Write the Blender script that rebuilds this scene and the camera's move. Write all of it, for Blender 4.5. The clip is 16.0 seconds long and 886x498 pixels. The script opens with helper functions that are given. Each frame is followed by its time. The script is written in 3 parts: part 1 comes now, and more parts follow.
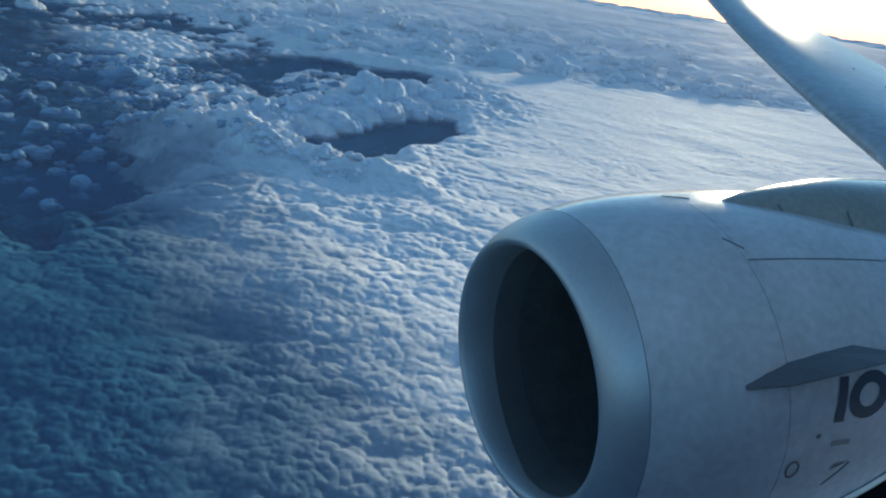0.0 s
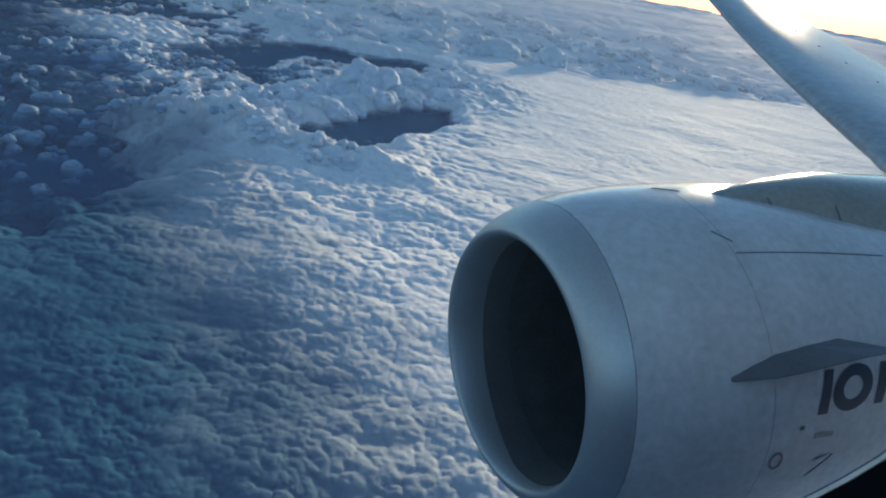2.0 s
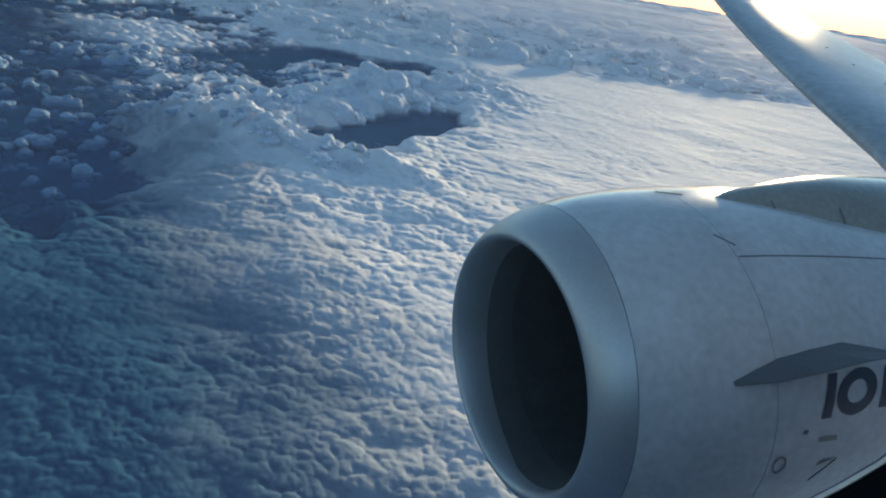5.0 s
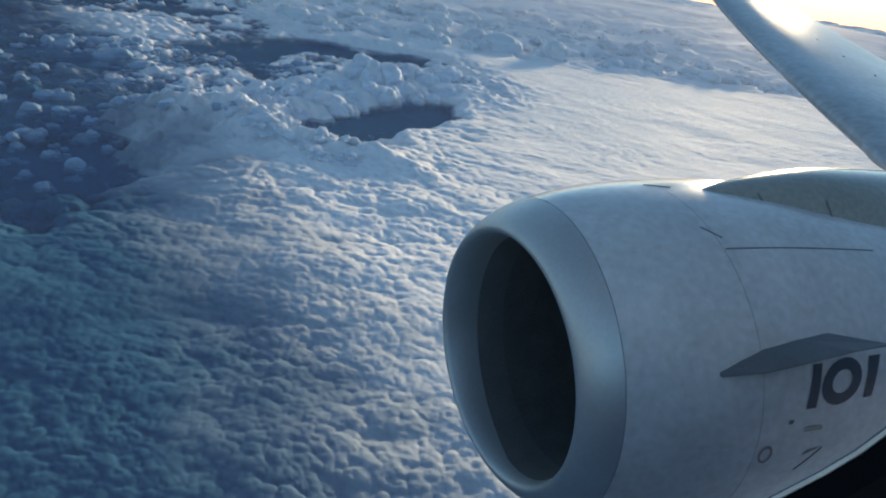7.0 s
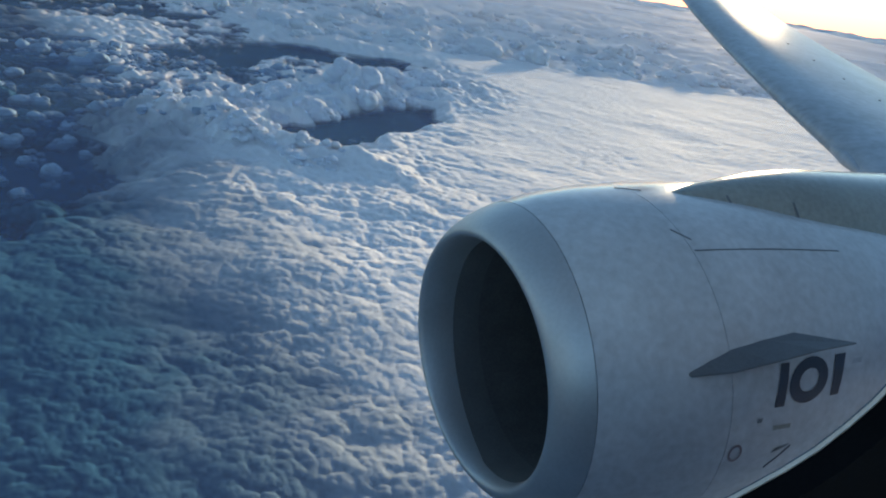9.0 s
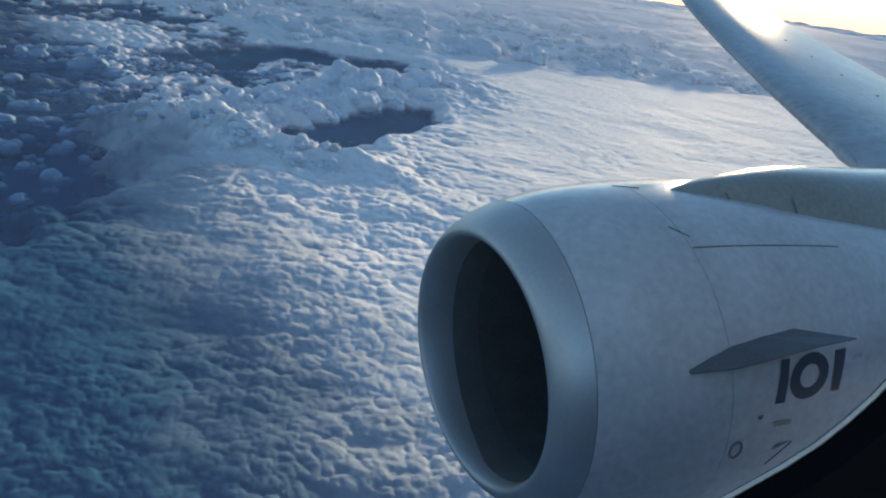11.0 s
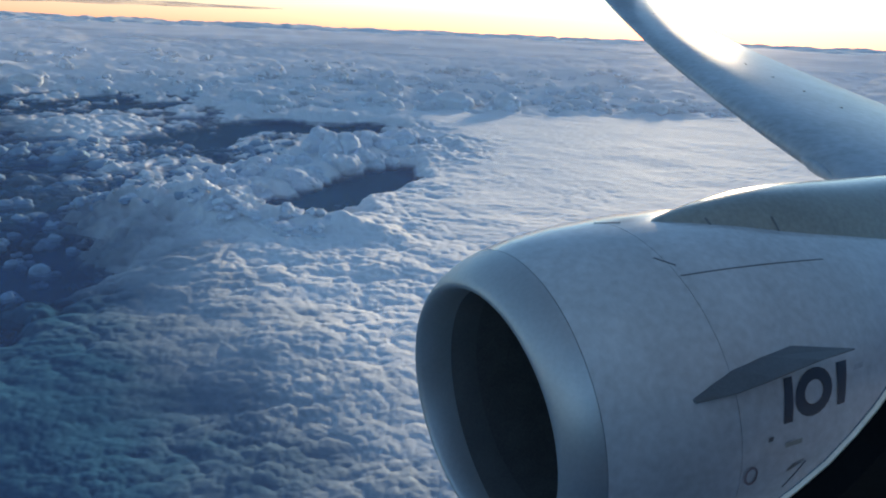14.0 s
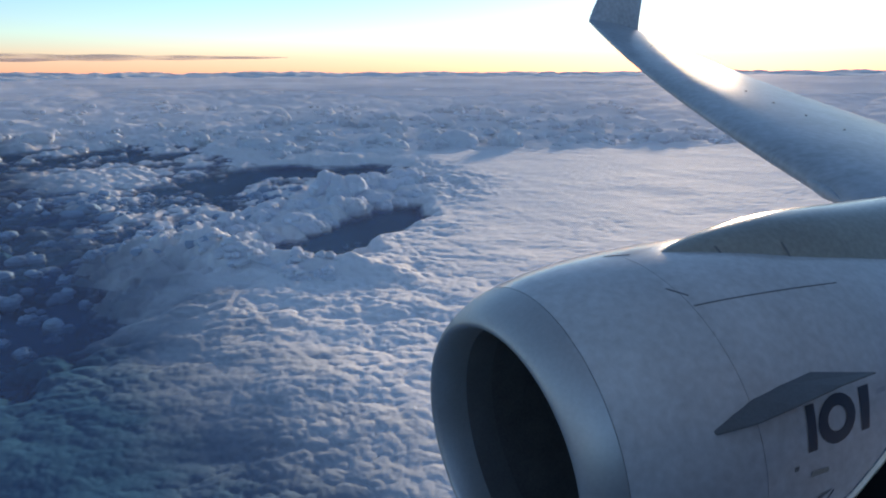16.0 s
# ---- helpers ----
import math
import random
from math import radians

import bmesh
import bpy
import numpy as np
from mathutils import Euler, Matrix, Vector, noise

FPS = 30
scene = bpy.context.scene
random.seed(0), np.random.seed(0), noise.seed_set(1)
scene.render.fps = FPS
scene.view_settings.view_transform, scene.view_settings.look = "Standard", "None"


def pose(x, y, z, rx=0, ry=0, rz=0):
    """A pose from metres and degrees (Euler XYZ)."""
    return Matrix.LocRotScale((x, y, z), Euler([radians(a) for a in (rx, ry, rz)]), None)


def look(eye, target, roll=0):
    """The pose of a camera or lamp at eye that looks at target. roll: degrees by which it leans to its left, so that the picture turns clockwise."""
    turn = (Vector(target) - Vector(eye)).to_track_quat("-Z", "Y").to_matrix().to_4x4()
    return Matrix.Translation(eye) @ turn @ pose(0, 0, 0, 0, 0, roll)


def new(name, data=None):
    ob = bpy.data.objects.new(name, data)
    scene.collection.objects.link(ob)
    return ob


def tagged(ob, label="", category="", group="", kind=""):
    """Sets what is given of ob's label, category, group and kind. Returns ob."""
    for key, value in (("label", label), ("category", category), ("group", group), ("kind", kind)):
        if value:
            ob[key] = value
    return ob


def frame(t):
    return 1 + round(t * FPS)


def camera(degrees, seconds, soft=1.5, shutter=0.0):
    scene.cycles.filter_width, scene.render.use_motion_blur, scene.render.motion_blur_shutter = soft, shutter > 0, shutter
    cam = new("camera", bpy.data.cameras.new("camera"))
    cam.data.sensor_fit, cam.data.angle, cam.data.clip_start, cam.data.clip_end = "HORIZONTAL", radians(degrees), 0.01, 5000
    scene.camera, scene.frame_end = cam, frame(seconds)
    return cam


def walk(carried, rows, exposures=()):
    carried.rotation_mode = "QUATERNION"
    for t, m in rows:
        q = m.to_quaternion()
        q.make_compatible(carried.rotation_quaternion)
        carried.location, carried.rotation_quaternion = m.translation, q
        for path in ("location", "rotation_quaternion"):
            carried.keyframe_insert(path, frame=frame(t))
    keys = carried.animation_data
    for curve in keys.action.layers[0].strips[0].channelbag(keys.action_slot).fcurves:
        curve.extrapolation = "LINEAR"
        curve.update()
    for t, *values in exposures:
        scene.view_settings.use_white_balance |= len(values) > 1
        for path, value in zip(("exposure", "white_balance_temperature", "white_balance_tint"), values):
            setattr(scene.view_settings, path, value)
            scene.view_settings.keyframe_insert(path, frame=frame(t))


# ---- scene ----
cam = camera(65.7, 16.0, soft=2.0)
# seconds, place of the eye, Euler angles
ROWS = [
    (0, -0.1069, 0.0246, 159.954, 68.517, -8.092, 5.247),
    (0.5, -0.1029, 0.0254, 159.955, 68.344, -8.101, 5.138),
    (1, -0.0999, 0.0222, 159.955, 68.108, -8.314, 5.167),
    (1.5, -0.0971, 0.0229, 159.956, 67.99, -8.448, 4.94),
    (2, -0.0924, 0.0245, 159.958, 67.702, -8.864, 4.93),
    (2.5, -0.0893, 0.0229, 159.962, 67.611, -8.695, 5.054),
    (3, -0.0853, 0.0228, 159.964, 67.542, -8.755, 5.163),
    (3.5, -0.0794, 0.0225, 159.966, 67.815, -8.438, 5.232),
    (4, -0.0751, 0.02, 159.969, 67.883, -8.495, 5.472),
    (6.5, -0.0509, 0.0125, 159.981, 67.397, -8.499, 5.605),
    (7, -0.0426, 0.0081, 159.986, 67.279, -8.446, 5.036),
    (7.5, -0.03, 0.0029, 159.992, 67.775, -8.413, 4.399),
    (8, -0.0057, -0.0032, 160.005, 67.895, -8.381, 3.764),
    (8.5, -0.0022, -0.0028, 160.002, 67.889, -8.358, 3.536),
    (9, 0, 0, 160, 67.806, -8.548, 3.47),
    (11.5, 0.0141, 0.0052, 159.994, 68.022, -7.372, 3.042),
    (12, 0.0199, 0.0073, 160.001, 69.463, -5.442, 2.638),
    (12.5, 0.0259, 0.0074, 160.006, 70.77, -3.746, 1.919),
    (13, 0.0256, 0.005, 160.011, 71.424, -3.228, 1.154),
    (13.5, 0.0262, -0.0022, 160.01, 72.195, -2.861, 0.668),
    (14, 0.0331, 0.0011, 160.009, 72.528, -2.331, 0.567),
    (14.5, 0.0322, 0.0035, 160.014, 72.779, -1.725, 0.686),
    (15, 0.0332, 0.0022, 160.02, 74.033, -0.475, 0.471),
    (15.5, 0.0351, -0.0022, 160.025, 75.051, -0.157, 0.442),
    (16, 0.0304, -0.0064, 160.024, 75.656, 0.248, 0.672),
]
EXPOSURES = [(0.0, 0.74, 6550, -12), (1.5, 0.76, 7250, -6), (4.0, 0.80, 8050, -6), (9.0, 0.90, 8000, -3), (12.5, 0.80, 7400, -3), (14.0, 0.76, 7250, -2), (16.0, 0.58, 7400, 7)]
walk(cam, [(t, pose(x, y, z, rx, ry, rz)) for t, x, y, z, rx, ry, rz in ROWS], EXPOSURES)

# ---- light: low sun ahead and to the right, clear sky above the cloud deck ----
SUN_AZ, SUN_EL = 20.0, 6.5          # degrees to the right of +y, above the horizon
world = bpy.data.worlds.new("world")
scene.world = world
world.use_nodes = True
wn, wl = world.node_tree.nodes, world.node_tree.links
sky = wn.new("ShaderNodeTexSky")
sky.sky_type, sky.sun_disc = "NISHITA", False
sky.sun_elevation, sky.sun_rotation = radians(SUN_EL), radians(SUN_AZ)
sky.altitude, sky.air_density, sky.dust_density, sky.ozone_density = 5000, 1.0, 2.0, 2.0
# evening reddening of the air right above the horizon, all round
w_co, w_sep, w_ramp, w_mix = (wn.new("ShaderNode" + k) for k in ("TexCoord", "SeparateXYZ", "ValToRGB", "Mix"))
w_mix.data_type, w_mix.blend_type = "RGBA", "MULTIPLY"
w_mix.inputs[0].default_value = 1.0
tones = [(0.0, (0.78, 0.31, 0.29)), (0.022, (0.84, 0.45, 0.36)), (0.05, (0.90, 0.74, 0.60)), (0.10, (0.86, 0.86, 0.84)), (0.4, (1.0, 1.0, 1.0))]
while len(w_ramp.color_ramp.elements) < len(tones):
    w_ramp.color_ramp.elements.new(0.5)
for stop, (at, tone) in zip(w_ramp.color_ramp.elements, tones):
    stop.position, stop.color = at, (*tone, 1)
wl.new(w_co.outputs["Generated"], w_sep.inputs[0])
wl.new(w_sep.outputs["Z"], w_ramp.inputs["Fac"])
wl.new(w_ramp.outputs["Color"], w_mix.inputs[7])
wl.new(sky.outputs["Color"], w_mix.inputs[6])
wl.new(w_mix.outputs[2], wn["Background"].inputs["Color"])
wn["Background"].inputs["Strength"].default_value = 0.2

sun_data = bpy.data.lights.new("sun", "SUN")
sun_data.energy, sun_data.angle, sun_data.color = 3.2, radians(6.0), (1.0, 0.78, 0.59)
sun = new("sun", sun_data)
sun_way = Vector((math.sin(radians(SUN_AZ)) * math.cos(radians(SUN_EL)), math.cos(radians(SUN_AZ)) * math.cos(radians(SUN_EL)), math.sin(radians(SUN_EL))))
sun.matrix_world = look(sun_way * 500, (0, 0, 0))


# ---- materials ----
def material(name, colour, rough=0.5, metal=0.0, spec=0.5, vary=0.0, scale=4.0, bump=0.0, bump_scale=40.0, coat=0.0):
    """A principled surface with two scales of colour variation and a fine relief."""
    m = bpy.data.materials.new(name)
    m.use_nodes = True
    n, l = m.node_tree.nodes, m.node_tree.links
    p = n["Principled BSDF"]
    p.inputs["Base Color"].default_value = (*colour, 1)
    p.inputs["Roughness"].default_value = rough
    p.inputs["Metallic"].default_value = metal
    p.inputs["Specular IOR Level"].default_value = spec
    p.inputs["Coat Weight"].default_value = coat
    co = n.new("ShaderNodeTexCoord")
    if vary:
        big, fine = n.new("ShaderNodeTexNoise"), n.new("ShaderNodeTexNoise")
        big.inputs["Scale"].default_value, fine.inputs["Scale"].default_value = scale, scale * 11
        big.inputs["Detail"].default_value = fine.inputs["Detail"].default_value = 5
        mix = n.new("ShaderNodeMath")
        mix.operation = "ADD"
        ramp = n.new("ShaderNodeMapRange")
        ramp.inputs["From Min"].default_value, ramp.inputs["From Max"].default_value = 0.7, 1.3
        ramp.inputs["To Min"].default_value, ramp.inputs["To Max"].default_value = 1 - vary, 1 + vary
        tone = n.new("ShaderNodeVectorMath")
        tone.operation = "SCALE"
        tone.inputs[0].default_value = colour
        for t in (big, fine):
            l.new(co.outputs["Object"], t.inputs["Vector"])
        l.new(big.outputs["Fac"], mix.inputs[0])
        l.new(fine.outputs["Fac"], mix.inputs[1])
        l.new(mix.outputs[0], ramp.inputs["Value"])
        l.new(ramp.outputs[0], tone.inputs["Scale"])
        l.new(tone.outputs[0], p.inputs["Base Color"])
    if bump:
        relief, b = n.new("ShaderNodeTexNoise"), n.new("ShaderNodeBump")
        relief.inputs["Scale"].default_value, relief.inputs["Detail"].default_value = bump_scale, 6
        b.inputs["Strength"].default_value, b.inputs["Distance"].default_value = bump, 0.01
        l.new(co.outputs["Object"], relief.inputs["Vector"])
        l.new(relief.outputs["Fac"], b.inputs["Height"])
        l.new(b.outputs["Normal"], p.inputs["Normal"])
    return m


def cloud_material(name, colour, grain, shade_colour=None, thin_z=None, spread=4.0):
    """Dense cloud: matt white, letting some light through its thin edges, with fine billows as relief."""
    m = bpy.data.materials.new(name)
    m.use_nodes = True
    n, l = m.node_tree.nodes, m.node_tree.links
    n.remove(n["Principled BSDF"])
    out = n["Material Output"]
    co = n.new("ShaderNodeTexCoord")
    noise_a, noise_b, bump_a, bump_b = (n.new(k) for k in ("ShaderNodeTexNoise", "ShaderNodeTexNoise", "ShaderNodeBump", "ShaderNodeBump"))
    noise_a.inputs["Scale"].default_value, noise_a.inputs["Detail"].default_value = 1 / grain, 6
    noise_b.inputs["Scale"].default_value, noise_b.inputs["Detail"].default_value = 5 / grain, 4
    bump_a.inputs["Strength"].default_value, bump_a.inputs["Distance"].default_value = 0.4, grain * 0.2
    bump_b.inputs["Strength"].default_value, bump_b.inputs["Distance"].default_value = 0.35, grain * 0.05
    for t in (noise_a, noise_b):
        l.new(co.outputs["Object"], t.inputs["Vector"])
    l.new(noise_a.outputs["Fac"], bump_a.inputs["Height"])
    l.new(noise_b.outputs["Fac"], bump_b.inputs["Height"])
    l.new(bump_a.outputs["Normal"], bump_b.inputs["Normal"])
    matt, thin, sheen = n.new("ShaderNodeSubsurfaceScattering"), n.new("ShaderNodeBsdfTranslucent"), n.new("ShaderNodeBsdfGlossy")
    sheen.inputs["Roughness"].default_value = 0.88
    matt.inputs["Scale"].default_value, matt.inputs["Radius"].default_value = spread, (1.0, 1.0, 1.0)
    tint = None
    if shade_colour:
        # shade painted into the deck's colour: dark blue towards the near left
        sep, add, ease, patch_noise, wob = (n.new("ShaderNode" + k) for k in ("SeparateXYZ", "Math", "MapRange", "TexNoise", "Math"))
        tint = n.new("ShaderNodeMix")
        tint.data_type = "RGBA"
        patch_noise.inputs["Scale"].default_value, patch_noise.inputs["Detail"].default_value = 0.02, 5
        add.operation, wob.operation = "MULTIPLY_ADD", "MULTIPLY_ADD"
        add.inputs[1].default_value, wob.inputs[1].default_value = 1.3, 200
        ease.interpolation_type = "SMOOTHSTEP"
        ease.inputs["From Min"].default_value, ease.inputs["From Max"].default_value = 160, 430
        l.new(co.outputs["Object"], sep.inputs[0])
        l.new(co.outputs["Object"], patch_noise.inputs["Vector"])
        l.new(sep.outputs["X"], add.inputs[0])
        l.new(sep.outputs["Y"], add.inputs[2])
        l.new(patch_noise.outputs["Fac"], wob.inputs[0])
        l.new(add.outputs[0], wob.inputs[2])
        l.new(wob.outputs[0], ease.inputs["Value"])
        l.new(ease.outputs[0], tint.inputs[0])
        tint.inputs[6].default_value, tint.inputs[7].default_value = (*shade_colour, 1), (*colour, 1)
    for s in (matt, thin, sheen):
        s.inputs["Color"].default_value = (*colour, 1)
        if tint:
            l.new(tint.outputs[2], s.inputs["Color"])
        l.new(bump_b.outputs["Normal"], s.inputs["Normal"])
    a, b = n.new("ShaderNodeMixShader"), n.new("ShaderNodeMixShader")
    a.inputs["Fac"].default_value, b.inputs["Fac"].default_value = 0.22, 0.6
    l.new(matt.outputs[0], a.inputs[1])
    l.new(thin.outputs[0], a.inputs[2])
    l.new(a.outputs[0], b.inputs[1])
    l.new(sheen.outputs[0], b.inputs[2])
    if not thin_z:
        l.new(b.outputs[0], out.inputs["Surface"])
        return m
    # thin cloud low down lets the sea through
    z_sep, z_ramp, ragged, wisp, clear, fade = (n.new("ShaderNode" + k) for k in ("SeparateXYZ", "MapRange", "TexNoise", "Math", "BsdfTransparent", "MixShader"))
    ragged.inputs["Scale"].default_value, ragged.inputs["Detail"].default_value = 0.8 / grain, 6
    wisp.operation = "MULTIPLY_ADD"
    wisp.inputs[1].default_value = thin_z[1] - thin_z[0]
    z_ramp.interpolation_type = "SMOOTHSTEP"
    z_ramp.inputs["From Min"].default_value = thin_z[0] + 0.5 * (thin_z[1] - thin_z[0])
    z_ramp.inputs["From Max"].default_value = thin_z[1] + 0.5 * (thin_z[1] - thin_z[0])
    l.new(co.outputs["Object"], z_sep.inputs[0])
    l.new(co.outputs["Object"], ragged.inputs["Vector"])
    l.new(ragged.outputs["Fac"], wisp.inputs[0])
    l.new(z_sep.outputs["Z"], wisp.inputs[2])
    l.new(wisp.outputs[0], z_ramp.inputs["Value"])
    l.new(z_ramp.outputs[0], fade.inputs["Fac"])
    l.new(clear.outputs[0], fade.inputs[1])
    l.new(b.outputs[0], fade.inputs[2])
    l.new(fade.outputs[0], out.inputs["Surface"])
    return m


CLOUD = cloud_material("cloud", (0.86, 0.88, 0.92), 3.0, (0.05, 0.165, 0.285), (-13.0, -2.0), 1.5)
# blue shade of the left heads, put into a darker cloud colour
CLOUD_SHADED = cloud_material("cumulus_shaded", (0.33, 0.48, 0.64), 0.25, None, None, 1.0)
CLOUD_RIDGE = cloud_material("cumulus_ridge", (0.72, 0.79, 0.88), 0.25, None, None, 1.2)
CLOUD_FAR = cloud_material("far_cloud", (0.74, 0.80, 0.87), 0.25, None, None, 2.5)
SEA = material("sea", (0.015, 0.12, 0.25), rough=0.9, spec=0.0, vary=0.3, scale=0.01)
PAINT = material("nacelle_paint", (0.56, 0.59, 0.63), rough=0.17, spec=0.3, vary=0.14, scale=2.2, bump=0.02, bump_scale=7)
PYLON_PAINT = material("pylon_paint", (0.31, 0.33, 0.32), rough=0.16, spec=0.25, vary=0.16, scale=3.0, bump=0.02, bump_scale=9)
WING_PAINT = material("wing_paint", (0.40, 0.43, 0.48), rough=0.36, spec=0.1, vary=0.22, scale=1.2, bump=0.02, bump_scale=5, coat=0.1)
BARE = material("bare_aluminium", (0.50, 0.51, 0.53), rough=0.46, metal=0.65, vary=0.07, scale=5, bump=0.03, bump_scale=14)
LINER = material("inlet_liner", (0.11, 0.108, 0.108), rough=0.7, vary=0.25, scale=6, bump=0.1, bump_scale=80)
SHADE_RING = material("shade_ring", (0.13, 0.13, 0.135), rough=0.65, vary=0.15, scale=6, bump=0.05, bump_scale=60)
FAN = material("fan_titanium", (0.06, 0.06, 0.07), rough=0.45, metal=0.6, vary=0.2, scale=8)
SEAM = material("seam_sealant", (0.15, 0.17, 0.20), rough=0.8)
STRAKE = material("strake_grey", (0.13, 0.145, 0.165), rough=0.5, vary=0.15, scale=7)
NAVY = material("navy_paint", (0.02, 0.04, 0.08), rough=0.45, vary=0.15, scale=9)
RED = material("placard_paint", (0.26, 0.21, 0.24), rough=0.6)
# near-black colour stands in for the darkness of the unlit cabin side
TRIM = material("window_trim", (0.006, 0.006, 0.007), rough=0.95, spec=0.05, vary=0.2, scale=8, bump=0.05, bump_scale=60)
# pale warm tone paints the sunlit line along the window's edge
LIT_RIM = material("window_seal", (0.82, 0.66, 0.55), rough=0.6, vary=0.15, scale=20)
SKIN = material("skin_paint", (0.10, 0.12, 0.17), rough=0.4, vary=0.1, scale=2)
RIVET = material("rivet_grey", (0.10, 0.11, 0.13), rough=0.5)


# ---- mesh helpers ----
def mesh_of(name, verts, faces, mat, smooth=True):
    me = bpy.data.meshes.new(name)
    me.from_pydata([tuple(v) for v in verts], [], faces)
    me.materials.append(mat)
    me.validate()
    bm = bmesh.new()
    bm.from_mesh(me)
    bmesh.ops.remove_doubles(bm, verts=bm.verts, dist=1e-5)
    bmesh.ops.recalc_face_normals(bm, faces=bm.faces)
    bm.to_mesh(me)
    bm.free()
    me.polygons.foreach_set("use_smooth", [smooth] * len(me.polygons))
    return me


def part(name, verts, faces, mat, parent, label="", smooth=True):
    ob = new(name, mesh_of(name, verts, faces, mat, smooth))
    ob.parent = parent
    return tagged(ob, label)


def grid_faces(rows, cols, wrap=False, start=0):
    f = []
    for i in range(rows - 1):
        for j in range(cols if wrap else cols - 1):
            k = (j + 1) % cols
            f.append((start + i * cols + j, start + i * cols + k, start + (i + 1) * cols + k, start + (i + 1) * cols + j))
    return f


def lerp(x, xs, ys):
    return float(np.interp(x, xs, ys))


def smooth_lerp(x, xs, ys):
    """Catmull-Rom through the given stations."""
    xs, ys = np.asarray(xs, float), np.asarray(ys, float)
    i = int(np.clip(np.searchsorted(xs, x) - 1, 0, len(xs) - 2))
    h = xs[i + 1] - xs[i]
    t = min(max((x - xs[i]) / h, 0), 1)
    m = np.gradient(ys, xs)
    return float((2 * t**3 - 3 * t**2 + 1) * ys[i] + (t**3 - 2 * t**2 + t) * h * m[i] + (-2 * t**3 + 3 * t**2) * ys[i + 1] + (t**3 - t**2) * h * m[i + 1])


# ---- noise for the clouds ----
def hash2(i, j, k):
    h = (i.astype(np.int64) * 374761393 + j.astype(np.int64) * 668265263 + k * 2147483647) & 0xFFFFFFFF
    h = ((h ^ (h >> 13)) * 1274126177) & 0xFFFFFFFF
    h = ((h ^ (h >> 15)) * 2246822519) & 0xFFFFFFFF
    return ((h ^ (h >> 16)) & 0xFFFFFF) / float(0x1000000)


def value_noise(x, y, k):
    i, j = np.floor(x), np.floor(y)
    u, v = x - i, y - j
    u, v = u * u * (3 - 2 * u), v * v * (3 - 2 * v)
    a, b, c, d = hash2(i, j, k), hash2(i + 1, j, k), hash2(i, j + 1, k), hash2(i + 1, j + 1, k)
    return (a + (b - a) * u) * (1 - v) + (c + (d - c) * u) * v


def fbm(x, y, k, octaves=4):
    s, amp, tot = 0, 1.0, 0.0
    for o in range(octaves):
        s = s + amp * value_noise(x * 2**o + 17.3 * o, y * 2**o - 9.1 * o, k + o)
        tot += amp
        amp *= 0.5
    return s / tot


def puffs(x, y, k):
    """Round heads: the highest of the domes that stand in the cells near by, 0 to 1."""
    i, j = np.floor(x), np.floor(y)
    best = np.zeros_like(x)
    for di in (-1, 0, 1):
        for dj in (-1, 0, 1):
            a, b = i + di, j + dj
            px, py, r = a + hash2(a, b, k), b + hash2(a, b, k + 1), 0.55 + 0.45 * hash2(a, b, k + 2)
            d = ((x - px) ** 2 + (y - py) ** 2) / (r * r)
            best = np.maximum(best, r * np.sqrt(np.maximum(0, 1 - d)))
    return best


def step(e0, e1, x):
    t = np.clip((x - e0) / (e1 - e0), 0, 1)
    return t * t * (3 - 2 * t)


def blob(x, y, cx, cy, a, b, turn=0.0, soft=0.6):
    """1 inside a turned ellipse, falling to 0 round it."""
    c, s = math.cos(radians(turn)), math.sin(radians(turn))
    u, v = ((x - cx) * c + (y - cy) * s) / a, (-(x - cx) * s + (y - cy) * c) / b
    return 1 - step(1 - soft, 1 + soft, np.sqrt(u * u + v * v))


# ---- the cloud deck ----
SEA_Z = -14.0


